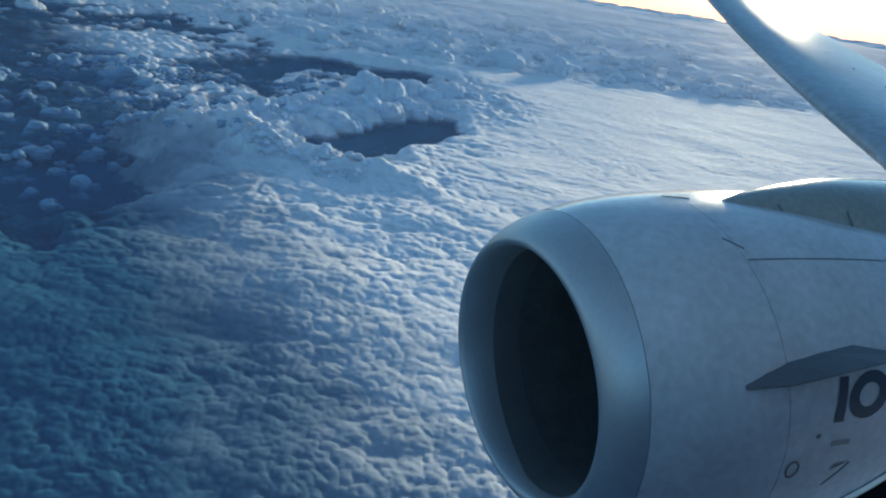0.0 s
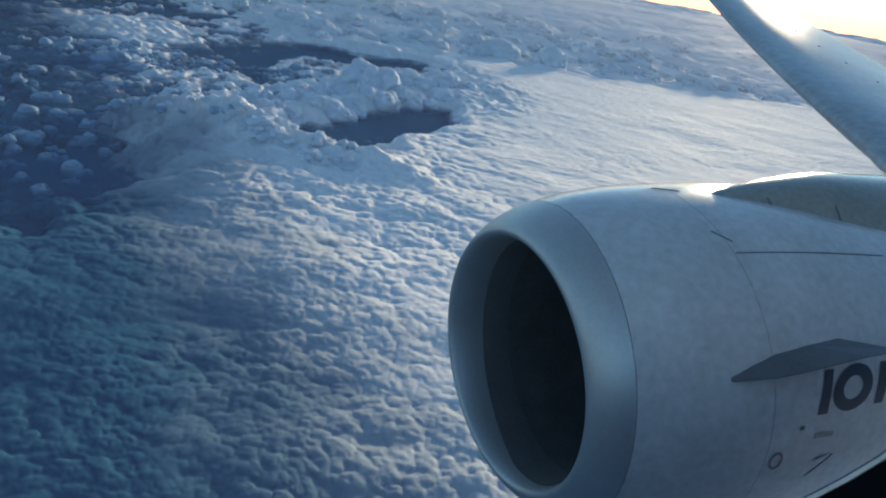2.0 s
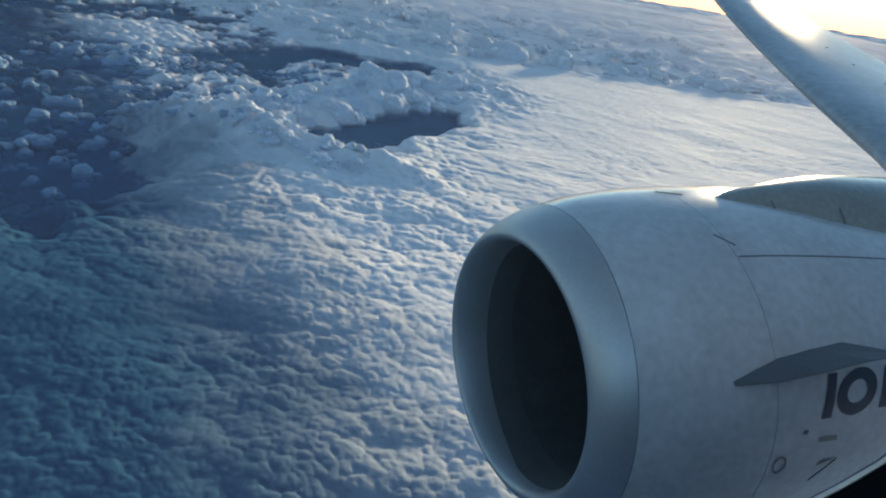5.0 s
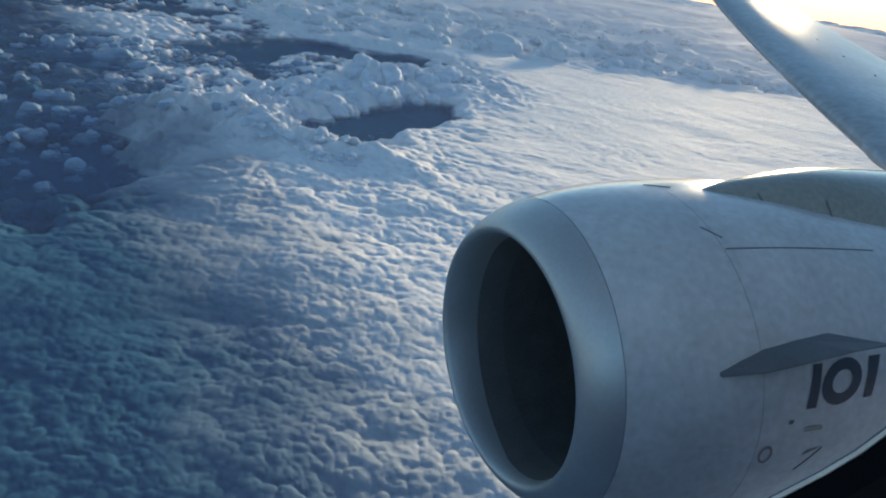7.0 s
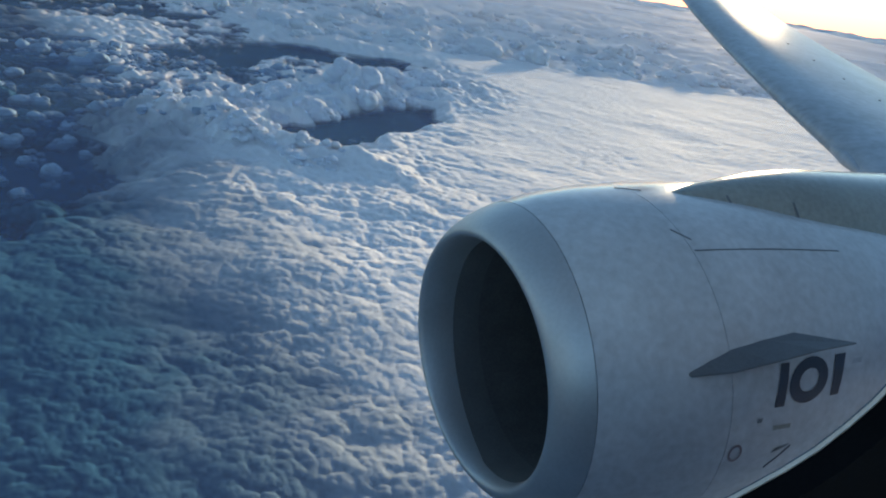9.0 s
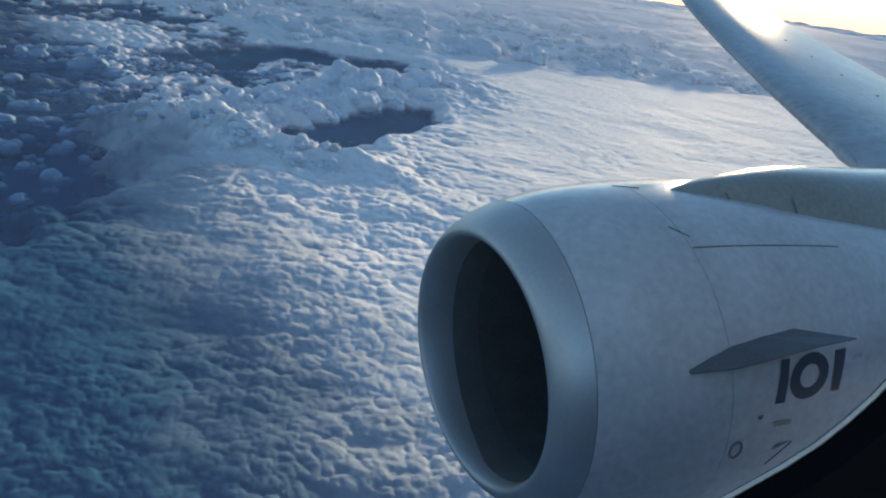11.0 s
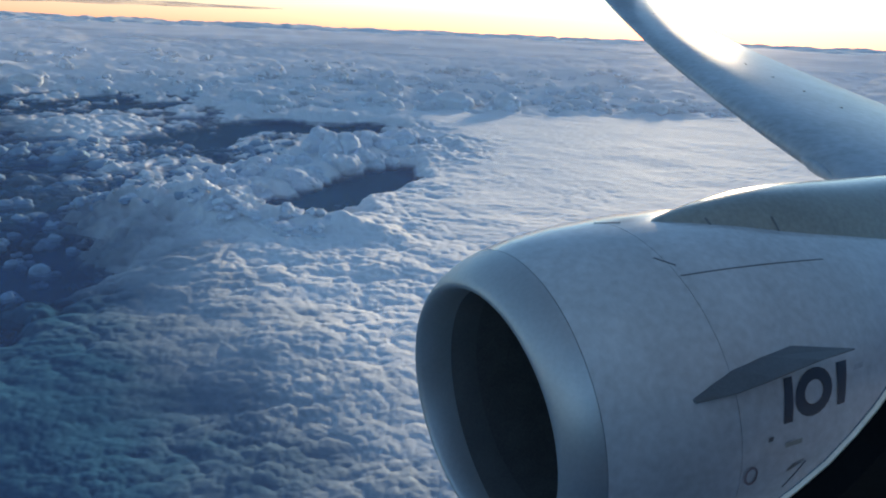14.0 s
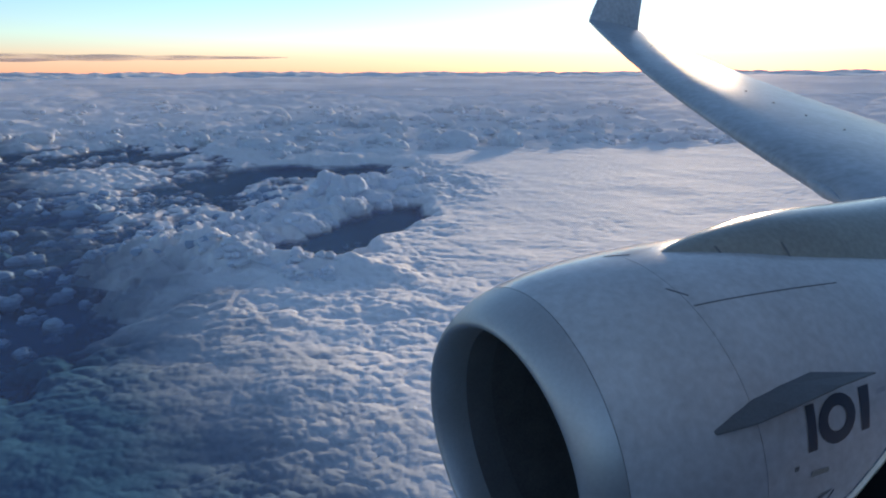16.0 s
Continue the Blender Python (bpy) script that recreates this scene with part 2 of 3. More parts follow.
def deck_height(x, y):
    r = np.hypot(x, y)
    wx = x + 26 * (fbm(x / 60, y / 60, 11, 3) - 0.5)
    wy = y + 40 * (fbm(x / 60, y / 60, 21, 3) - 0.5)
    # where heaped cloud stands, and where the deck lies flat and streaked
    heaped = np.maximum.reduce([blob(wx, wy, -215, 800, 130, 180, 20), blob(wx, wy, -90, 1060, 130, 200, 10), 0.5 * blob(wx, wy, -560, 700, 240, 330)])
    flat = step(-60, 120, wx + 0.12 * (wy - 500)) * step(300, 480, r) * (1 - heaped)
    bank = step(1380, 1480, wy - 0.16 * wx + 90 * (fbm(x / 120, y / 120, 31, 3) - 0.5)) * (1 - step(2050, 2500, r))
    far = step(1700, 2600, r)
    near = 1 - step(500, 1000, r)
    mid = step(260, 560, r)
    st = 1 + 0.7 * flat
    h = 3.0 + (8.0 - 4.5 * flat) * (fbm(x / 95, y / 80, 41, 3) - 0.5)
    # lumps at several sizes, bent out of their rows
    px, py = x + 7 * (fbm(x / 45, y / 45, 141, 2) - 0.5), y + 9 * (fbm(x / 45, y / 45, 145, 2) - 0.5)
    rough = (0.74 - 0.36 * flat) * (0.25 + 1.5 * fbm(x / 65, y / 65, 161, 3))
    calm = 1 - 0.75 * flat
    h += rough * calm * (0.9 + 2.3 * mid) * puffs(px / (25 * st), py / 25, 51) + rough * calm * (0.9 + 1.9 * mid) * puffs(px / (11.5 * st), py / 11.5, 61)
    h += rough * (1.05 + 0.4 * mid + 0.6 * flat) * puffs(px / (5.6 * st), py / 5.6, 71)
    h += near * rough * 0.5 * puffs(px / (2.7 * st), py / 2.7, 81)
    h += 0.6 * rough * flat * step(600, 1000, r) * puffs(px / 30, py / 22, 85)
    h += heaped * (9 * puffs(px / 56, py / 56, 91) + 8 * puffs(px / 23, py / 23, 95) + 4 * puffs(px / 11, py / 11, 97) + 1.6 * puffs(px / 5, py / 5, 99) - 15)
    h += bank * (12 * puffs(px / 130, py / 130, 101) + 12 * puffs(px / 60, py / 60, 105) + 8 * puffs(px / 27, py / 27, 109) - 20)
    h += far * (18 * puffs(wx / 210, wy / 260, 111) + 14 * puffs(wx / 95, wy / 95, 115) + 8 * puffs(wx / 42, wy / 42, 117) - 16)
    # ridge along the near rim of the gap
    lumps = puffs(px / 19, py / 19, 151) + 0.5 * puffs(px / 8, py / 8, 155)
    h += (2 + 4.5 * lumps) * blob(wx, wy, -245, 618, 56, 52, 0, 0.9) + (2 + 7 * lumps) * blob(wx, wy, -170, 570, 95, 20, -20, 0.8)
    h += (5.5 * puffs(px / 15, py / 15, 171) + 3.2 * puffs(px / 7, py / 7, 175) + 1.5 * puffs(px / 3.6, py / 3.6, 177) - 4) * 1.6 * blob(wx, wy, -245, 590, 105, 95, 0, 0.6)
    h += (3.4 * puffs(px / 17, py / 14, 241) + 2.4 * puffs(px / 8, py / 7, 245) + 1.1 * puffs(px / 4, py / 4, 249) - 2) * blob(wx, wy, -190, 535, 110, 75, -20, 0.8)
    # gaps down to the sea
    gaps = np.maximum.reduce([
        1.9 * blob(wx, wy, -138, 622, 46, 62, 35, soft=0.5), 1.9 * blob(wx, wy, -96, 725, 46, 118, -18, soft=0.5), 1.9 * blob(wx, wy, -62, 805, 36, 66, 0, soft=0.5),
        1.5 * blob(wx, wy, -285, 440, 50, 85, 20, soft=0.95), blob(wx, wy, -250, 350, 24, 50, 30, soft=0.6)])
    # thin, low-lying broken cloud further to the side, with channels of haze
    low = np.maximum.reduce([blob(wx, wy, -360, 540, 90, 100, 0, soft=0.6), blob(wx, wy, -540, 680, 190, 240, 0, soft=0.6),
                             1.3 * blob(wx, wy, -400, 1090, 160, 170, -14, soft=0.6), 1.3 * blob(wx, wy, -260, 1190, 180, 100, 0, soft=0.7), blob(wx, wy, -700, 900, 220, 200, 0, soft=0.7),
                             blob(wx, wy, -800, 1350, 460, 380, 0, soft=0.7), 0.8 * blob(wx, wy, -340, 780, 150, 230, 0, soft=0.5)])
    low = low * (1 - 0.6 * blob(wx, wy, -545, 1080, 120, 110, 30, soft=0.5)) * (0.25 + 1.25 * fbm(x / 48, y / 70, 231, 4))
    gaps = np.maximum(gaps * (0.8 + 0.4 * fbm(x / 42, y / 60, 221, 4)), 1.3 * low)
    rim = step(0.02, 0.35, gaps) * (1 - step(0.9, 1.5, gaps))
    h = h + rim * (6.5 * puffs(px / 18, py / 18, 181) + 3.2 * puffs(px / 8, py / 8, 185) + 1.3 * puffs(px / 4, py / 4, 189) - 5)
    beyond = step(1150, 1350, r) * (1 - flat) * (1 - bank) * (1 - far)
    h = h + beyond * (1 - step(0.1, 0.6, gaps)) * (11 * puffs(px / 62, py / 62, 191) + 7 * puffs(px / 27, py / 27, 195) + 3 * puffs(px / 12, py / 12, 199) - 8)
    h = h - gaps * (16 + 9 * fbm(x / 26, y / 26, 131, 4) - 6 * puffs(x / 15, y / 15, 135) - 2.5 * puffs(x / 6, y / 6, 139))
    # the deck climbs gently to the horizon
    return h + 148 * step(1500, 5200, r) * 1.07


def polar_sheet(name, mat, height, radii, angles):
    rr, aa = np.meshgrid(radii, angles, indexing="ij")
    x, y = rr * np.sin(aa), rr * np.cos(aa)
    z = height(x, y)
    co = np.stack([x, y, z], -1).reshape(-1, 3)
    nr, na = len(radii), len(angles)
    i, j = np.meshgrid(np.arange(nr - 1), np.arange(na), indexing="ij")
    k = (j + 1) % na
    f = np.stack([i * na + j, i * na + k, (i + 1) * na + k, (i + 1) * na + j], -1).reshape(-1, 4)[:, ::-1]
    me = bpy.data.meshes.new(name)
    me.vertices.add(len(co))
    me.vertices.foreach_set("co", co.astype(np.float32).ravel())
    me.loops.add(f.size)
    me.loops.foreach_set("vertex_index", f.astype(np.int32).ravel())
    me.polygons.add(len(f))
    me.polygons.foreach_set("loop_start", np.arange(0, f.size, 4, dtype=np.int32))
    me.polygons.foreach_set("use_smooth", np.ones(len(f), bool))
    me.materials.append(mat)
    me.update(calc_edges=True)
    return new(name, me)


front = np.linspace(radians(-52), radians(56), 800)
back = np.linspace(radians(56), radians(308), 130)[1:-1]
angles = np.concatenate([front, back])
radii = np.concatenate([[0.01, 30, 70, 105], np.geomspace(130, 1600, 620), np.geomspace(1600, 4850, 230)[1:]])
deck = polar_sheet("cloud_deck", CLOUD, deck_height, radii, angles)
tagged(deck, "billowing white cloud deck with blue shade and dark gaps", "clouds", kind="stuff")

sea = polar_sheet("ground", SEA, lambda x, y: np.full_like(x, SEA_Z) - 0.0, np.array([0.01, 200, 800, 2000, 4900.0]), np.linspace(0, 2 * math.pi, 97)[:-1])
tagged(sea, "dark blue sea far below the gaps in cloud", "sea", kind="structure")


def puff_cloud(name, seed, detail, cores, buds, mat):
    """A cumulus head of unit size: a heap of round cores with smaller bulbs budding from their upper sides."""
    rng = random.Random(seed)
    bm = bmesh.new()
    balls = []
    for i in range(cores):
        a, d = rng.uniform(0, 2 * math.pi), rng.uniform(0.05, 0.8) ** 0.8
        rad = rng.uniform(0.26, 0.46) * (1.15 - 0.6 * d)
        balls.append((Vector((math.cos(a) * d, math.sin(a) * d, rad * 0.4 + rng.uniform(0, 0.6) * (1 - d))), rad, detail))
    for i in range(buds):
        c, rad, _ = balls[rng.randrange(cores)]
        a, e = rng.uniform(0, 2 * math.pi), rng.uniform(-0.2, 1.3)
        way = Vector((math.cos(a) * math.cos(e), math.sin(a) * math.cos(e), math.sin(e)))
        balls.append((c + way * rad * 0.85, rad * rng.uniform(0.28, 0.55), detail - 1))
    for i, (c, rad, fine) in enumerate(balls):
        for v in bmesh.ops.create_icosphere(bm, subdivisions=fine, radius=rad)["verts"]:
            n = v.co.normalized()
            q = v.co * 2.4 / rad + Vector((seed * 3.7 + i * 5.1, seed, i * 1.3))
            f1 = noise.voronoi(q)[0][0]
            v.co += n * rad * (0.26 * math.sqrt(max(0, 1 - (f1 / 0.85) ** 2)) - 0.12 + 0.10 * noise.noise(q * 2.2))
            v.co += c
            v.co.z = max(v.co.z, -0.2)
    me = bpy.data.meshes.new(name)
    bm.to_mesh(me)
    bm.free()
    me.polygons.foreach_set("use_smooth", [True] * len(me.polygons))
    me.materials.append(mat)
    return me


NEAR_HEADS = [puff_cloud("cumulus", i + 1, 4, 6, 26, CLOUD_RIDGE) for i in range(5)]
SMALL_HEADS = [puff_cloud("cumulus_small", i + 11, 3, 5, 16, CLOUD_SHADED) for i in range(6)]
RIDGE_HEADS = [puff_cloud("cumulus_ridge", i + 41, 3, 5, 16, CLOUD_RIDGE) for i in range(5)]
FAR_HEADS = [puff_cloud("cumulus_far", i + 21, 3, 5, 12, CLOUD_FAR) for i in range(6)]
deck_at = lambda x, y: float(deck_height(np.array([x], float), np.array([y], float))[0])
thick_at = lambda x, y, size, k: float(fbm(np.array([x / size]), np.array([y / size]), k, 3)[0])


def spread(meshes, places, rng, tall):
    for x, y, z, size in places:
        yield rng.choice(meshes), Matrix.LocRotScale((x, y, z), Euler((0, 0, rng.uniform(0, 6.28))), (size * rng.uniform(0.9, 1.4), size * rng.uniform(0.9, 1.3), size * rng.uniform(*tall)))


def heads(meshes, places, label, group, rng, tall=(0.6, 0.95)):
    for me, m in spread(meshes, places, rng, tall):
        ob = new("cloud", me)
        ob.matrix_world = m
        tagged(ob, label, "cloud", group)


def field(name, meshes, places, label, rng, tall=(0.6, 0.95)):
    """A field of heads beyond counting, as one object."""
    co, tri, base = [], [], 0
    for me, m in spread(meshes, places, rng, tall):
        v = np.empty(len(me.vertices) * 3, np.float32)
        me.vertices.foreach_get("co", v)
        f = np.empty(len(me.loops), np.int32)
        me.loops.foreach_get("vertex_index", f)
        m = np.array(m)
        co.append(v.reshape(-1, 3) @ m[:3, :3].T + m[:3, 3])
        tri.append(f + base)
        base += len(me.vertices)
    co, tri = np.concatenate(co), np.concatenate(tri)
    out = bpy.data.meshes.new(name)
    out.vertices.add(len(co))
    out.vertices.foreach_set("co", co.astype(np.float32).ravel())
    out.loops.add(len(tri))
    out.loops.foreach_set("vertex_index", tri.astype(np.int32))
    out.polygons.add(len(tri) // 3)
    out.polygons.foreach_set("loop_start", np.arange(0, len(tri), 3, dtype=np.int32))
    out.polygons.foreach_set("use_smooth", np.ones(len(tri) // 3, bool))
    out.materials.append(meshes[0].materials[0])
    out.update(calc_edges=True)
    tagged(new(name, out), label, "clouds", kind="stuff")


def scatter(rng, count, xs, ys, sizes, sink, clump=60, cover=0.5, k=301):
    """Places in a stretch of the plan, gathered into clumps, sunk into the deck below."""
    out = []
    for i in range(count * 12):
        x, y = rng.uniform(*xs), rng.uniform(*ys)
        q = thick_at(x, y, clump, k)
        if q > cover and len(out) < count:
            size = rng.uniform(*sizes) * (0.7 + 1.6 * (q - cover))
            out.append((x, y, max(SEA_Z + 3, deck_at(x, y)) - sink * size, size))
    return out


rng = random.Random(5)
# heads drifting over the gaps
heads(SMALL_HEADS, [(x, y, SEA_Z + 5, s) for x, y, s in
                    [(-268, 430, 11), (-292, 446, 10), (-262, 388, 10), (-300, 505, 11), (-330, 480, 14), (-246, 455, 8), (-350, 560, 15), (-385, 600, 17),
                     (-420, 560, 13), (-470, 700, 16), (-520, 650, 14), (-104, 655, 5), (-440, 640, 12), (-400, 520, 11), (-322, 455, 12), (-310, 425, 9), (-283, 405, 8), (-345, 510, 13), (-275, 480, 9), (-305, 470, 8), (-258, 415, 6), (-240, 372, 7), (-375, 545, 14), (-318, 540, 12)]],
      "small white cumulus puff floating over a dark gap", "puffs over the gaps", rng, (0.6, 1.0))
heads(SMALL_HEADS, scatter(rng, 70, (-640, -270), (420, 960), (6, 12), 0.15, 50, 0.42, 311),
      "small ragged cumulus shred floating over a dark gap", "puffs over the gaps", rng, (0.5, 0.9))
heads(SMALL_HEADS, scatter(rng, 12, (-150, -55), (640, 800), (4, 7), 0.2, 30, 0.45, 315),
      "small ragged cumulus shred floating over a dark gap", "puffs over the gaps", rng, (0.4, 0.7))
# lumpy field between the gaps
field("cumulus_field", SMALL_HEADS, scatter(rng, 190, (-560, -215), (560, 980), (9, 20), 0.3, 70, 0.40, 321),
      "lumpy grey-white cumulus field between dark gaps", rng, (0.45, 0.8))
# lumps on the ridge along the near rim of the gap, and its peak
places = [(-232, 640, 2, 15), (-214, 628, 1, 13), (-246, 655, 1, 15)]
for i in range(70):
    x = rng.uniform(-300, -90)
    y = 642 - 0.55 * (x + 268) + rng.uniform(-62, 10)
    places.append((x, y, deck_at(x, y) - 2, rng.uniform(7, 14)))
field("cumulus_ridge", RIDGE_HEADS, places, "white cumulus lumps on the ridge of the deck", rng, (0.5, 0.85))
# heaped heads behind the near gap
places = [(-190, 678, -8, 22), (-165, 722, -7, 27), (-125, 800, -7, 34), (-92, 862, -7, 32), (-58, 905, -7, 26), (-132, 880, -4, 40), (-178, 800, -6, 34), (-206, 742, -6, 28), (-30, 940, -8, 22),
          (-60, 990, -6, 34), (-110, 960, -4, 38), (-160, 935, -4, 36), (-225, 800, -6, 28), (-20, 1010, -6, 30), (-70, 1060, -5, 36), (-150, 760, -7, 24), (-215, 690, -6, 20), (-240, 720, -6, 24)]
heads(NEAR_HEADS, places, "heaped white cumulus head standing on the cloud deck", "heaped cumulus heads", rng, (0.7, 1.05))
# long bank of cumulus across the middle distance
places = []
for i in range(260):
    x = rng.uniform(-440, 860)
    y = 1490 + 0.16 * x + 1000 * rng.random() ** 1.8
    places.append((x, y, deck_at(x, y) - 7, (17 + 42 * rng.random() ** 2) * (1.05 - 0.0005 * abs(x))))
field("cumulus_bank", FAR_HEADS, places, "long bank of grey-white cumulus heads", rng, (0.5, 0.85))
# scattered heads beyond the dark gaps
field("cumulus_field", FAR_HEADS, scatter(rng, 120, (-1350, -330), (1230, 2500), (17, 38), 0.2, 160, 0.47, 331),
      "pale cumulus heads scattered beyond a dark gap", rng, (0.6, 1.0))
# heads in rows towards the horizon
places = []
for i in range(120):
    a, r = radians(rng.uniform(-40, 45)), 2400 + 2000 * rng.random() ** 1.3
    x, y = r * math.sin(a), r * math.cos(a)
    places.append((x, y, deck_at(x, y) - 12, rng.uniform(16, 36) * r / 3300))
field("distant_cumulus", FAR_HEADS, places, "distant pale cumulus towers near the horizon", rng, (0.45, 0.8))

# sheet imitating aerial haze over the far deck, more opaque with distance
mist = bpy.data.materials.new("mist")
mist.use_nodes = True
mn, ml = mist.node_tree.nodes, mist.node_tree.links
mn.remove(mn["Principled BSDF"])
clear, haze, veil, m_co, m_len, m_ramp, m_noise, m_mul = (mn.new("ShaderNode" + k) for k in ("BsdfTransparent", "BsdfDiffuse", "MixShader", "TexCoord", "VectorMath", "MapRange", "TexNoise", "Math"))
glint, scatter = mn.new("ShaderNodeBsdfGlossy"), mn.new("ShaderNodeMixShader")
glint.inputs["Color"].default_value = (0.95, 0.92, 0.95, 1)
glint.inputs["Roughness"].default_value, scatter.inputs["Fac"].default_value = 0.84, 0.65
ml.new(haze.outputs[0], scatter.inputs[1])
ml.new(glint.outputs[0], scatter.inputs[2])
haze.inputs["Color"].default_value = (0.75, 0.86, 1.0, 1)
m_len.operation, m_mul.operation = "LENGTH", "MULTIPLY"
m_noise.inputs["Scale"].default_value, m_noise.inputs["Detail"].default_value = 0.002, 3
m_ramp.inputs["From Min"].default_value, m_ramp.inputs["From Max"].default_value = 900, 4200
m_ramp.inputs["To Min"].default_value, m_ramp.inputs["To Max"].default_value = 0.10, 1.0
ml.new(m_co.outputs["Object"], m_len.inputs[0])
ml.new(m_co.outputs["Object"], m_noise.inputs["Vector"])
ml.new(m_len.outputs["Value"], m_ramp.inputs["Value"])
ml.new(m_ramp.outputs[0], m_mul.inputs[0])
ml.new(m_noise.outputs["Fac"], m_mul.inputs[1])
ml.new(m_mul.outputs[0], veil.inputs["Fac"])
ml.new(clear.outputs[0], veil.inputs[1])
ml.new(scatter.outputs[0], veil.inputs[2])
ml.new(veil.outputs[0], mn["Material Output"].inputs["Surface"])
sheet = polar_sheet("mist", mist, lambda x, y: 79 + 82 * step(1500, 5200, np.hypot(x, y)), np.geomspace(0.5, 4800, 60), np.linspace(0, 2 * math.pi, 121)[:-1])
tagged(sheet, "pale sheet standing in for aerial haze over the far deck", "mist", kind="stuff")

# haze in the gaps, put into the blue of five stacked sheets
gap_haze = bpy.data.materials.new("gap_haze")
gap_haze.use_nodes = True
gn, gl = gap_haze.node_tree.nodes, gap_haze.node_tree.links
gn.remove(gn["Principled BSDF"])
g_clear, g_blue, g_veil, g_co, g_noise, g_ramp = (gn.new("ShaderNode" + k) for k in ("BsdfTransparent", "BsdfDiffuse", "MixShader", "TexCoord", "TexNoise", "MapRange"))
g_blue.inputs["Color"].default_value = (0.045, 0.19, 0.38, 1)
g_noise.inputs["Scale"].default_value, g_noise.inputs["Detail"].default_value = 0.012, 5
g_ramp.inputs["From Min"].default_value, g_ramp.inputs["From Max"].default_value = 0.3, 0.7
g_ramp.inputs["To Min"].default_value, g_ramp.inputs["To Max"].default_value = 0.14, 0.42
gl.new(g_co.outputs["Object"], g_noise.inputs["Vector"])
gl.new(g_noise.outputs["Fac"], g_ramp.inputs["Value"])
gl.new(g_ramp.outputs[0], g_veil.inputs["Fac"])
gl.new(g_clear.outputs[0], g_veil.inputs[1])
gl.new(g_blue.outputs[0], g_veil.inputs[2])
gl.new(g_veil.outputs[0], gn["Material Output"].inputs["Surface"])
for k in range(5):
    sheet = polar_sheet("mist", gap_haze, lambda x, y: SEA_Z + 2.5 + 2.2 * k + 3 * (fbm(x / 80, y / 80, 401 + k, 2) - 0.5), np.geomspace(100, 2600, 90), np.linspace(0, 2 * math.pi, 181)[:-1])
    tagged(sheet, "thin blue sheet, its colour standing in for haze in the gaps", "mist", kind="stuff")

# thin dark stratus lying over the far horizon
STRATUS = bpy.data.materials.new("stratus")
STRATUS.use_nodes = True
tn, tl = STRATUS.node_tree.nodes, STRATUS.node_tree.links
tn.remove(tn["Principled BSDF"])
t_clear, t_body, t_mix, t_co, t_noise, t_map, t_ramp = (tn.new("ShaderNode" + k) for k in ("BsdfTransparent", "BsdfDiffuse", "MixShader", "TexCoord", "TexNoise", "Mapping", "MapRange"))
t_body.inputs["Color"].default_value = (0.62, 0.52, 0.56, 1)
t_map.inputs["Scale"].default_value = (0.003, 0.003, 0.03)
t_noise.inputs["Scale"].default_value, t_noise.inputs["Detail"].default_value = 1.0, 5
t_ramp.inputs["From Min"].default_value, t_ramp.inputs["From Max"].default_value = 0.35, 0.6
t_ramp.inputs["To Min"].default_value, t_ramp.inputs["To Max"].default_value = 0.08, 0.45
tl.new(t_co.outputs["Object"], t_map.inputs["Vector"])
tl.new(t_map.outputs[0], t_noise.inputs["Vector"])
tl.new(t_noise.outputs["Fac"], t_ramp.inputs["Value"])
tl.new(t_ramp.outputs[0], t_mix.inputs["Fac"])
tl.new(t_clear.outputs[0], t_mix.inputs[1])
tl.new(t_body.outputs[0], t_mix.inputs[2])
tl.new(t_mix.outputs[0], tn["Material Output"].inputs["Surface"])
sv, n_s = [], 60
for i in range(n_s + 1):
    a = radians(-60 + 47 * i / n_s)
    w = (1 - i / n_s) ** 0.6 * min(1, 0.2 + i / 12) + 0.02
    for k in range(8):
        b = 2 * math.pi * k / 8
        rr = 4700 + 60 * math.cos(b)
        sv.append((rr * math.sin(a), rr * math.cos(a), 160 + 90 + 14 * i / n_s + (36 + 6 * math.sin(i * 0.9)) * w * math.sin(b)))
streak = new("cloud_streak", mesh_of("cloud_streak", sv, grid_faces(n_s + 1, 8, True), STRATUS))
tagged(streak, "thin dark band of stratus over the horizon", "cloud", kind="stuff")

# ---- the airplane: local x aft along the engine, y outboard, z up; origin on the engine's axis ----
airplane = new("airplane")
AFT = Vector((0.9034, 0.4248, 0.0591)).normalized()
OUT = Vector((0, 0, 1)).cross(AFT).normalized()
UP = AFT.cross(OUT)
ORIGIN = Vector((0.4166, 3.1101, 158.2143))
airplane.matrix_world = Matrix(((AFT.x, OUT.x, UP.x, ORIGIN.x), (AFT.y, OUT.y, UP.y, ORIGIN.y), (AFT.z, OUT.z, UP.z, ORIGIN.z), (0, 0, 0, 1)))
tagged(airplane, "grey-white jet airliner with one underwing engine and winglet", "airplane")

SIDE = ([0.0, 0.15, 0.3, 0.6, 1.0, 1.5, 2.2, 2.9], [0.800, 0.842, 0.878, 0.930, 0.955, 0.945, 0.87, 0.74])
TOP = ([0.0, 0.15, 0.3, 0.6, 1.0, 1.5, 2.2, 2.9], [0.800, 0.832, 0.852, 0.866, 0.860, 0.82, 0.74, 0.62])


def cowl(s, ang, lift=0.0):
    """A point on the cowl; ang in degrees from inboard, upwards."""
    c, z = math.cos(radians(ang)), math.sin(radians(ang))
    side, top = smooth_lerp(s, *SIDE), smooth_lerp(s, *TOP)
    r = side + (top - side) * max(0.0, z) ** 2 + lift
    return (s, -r * c, r * z)


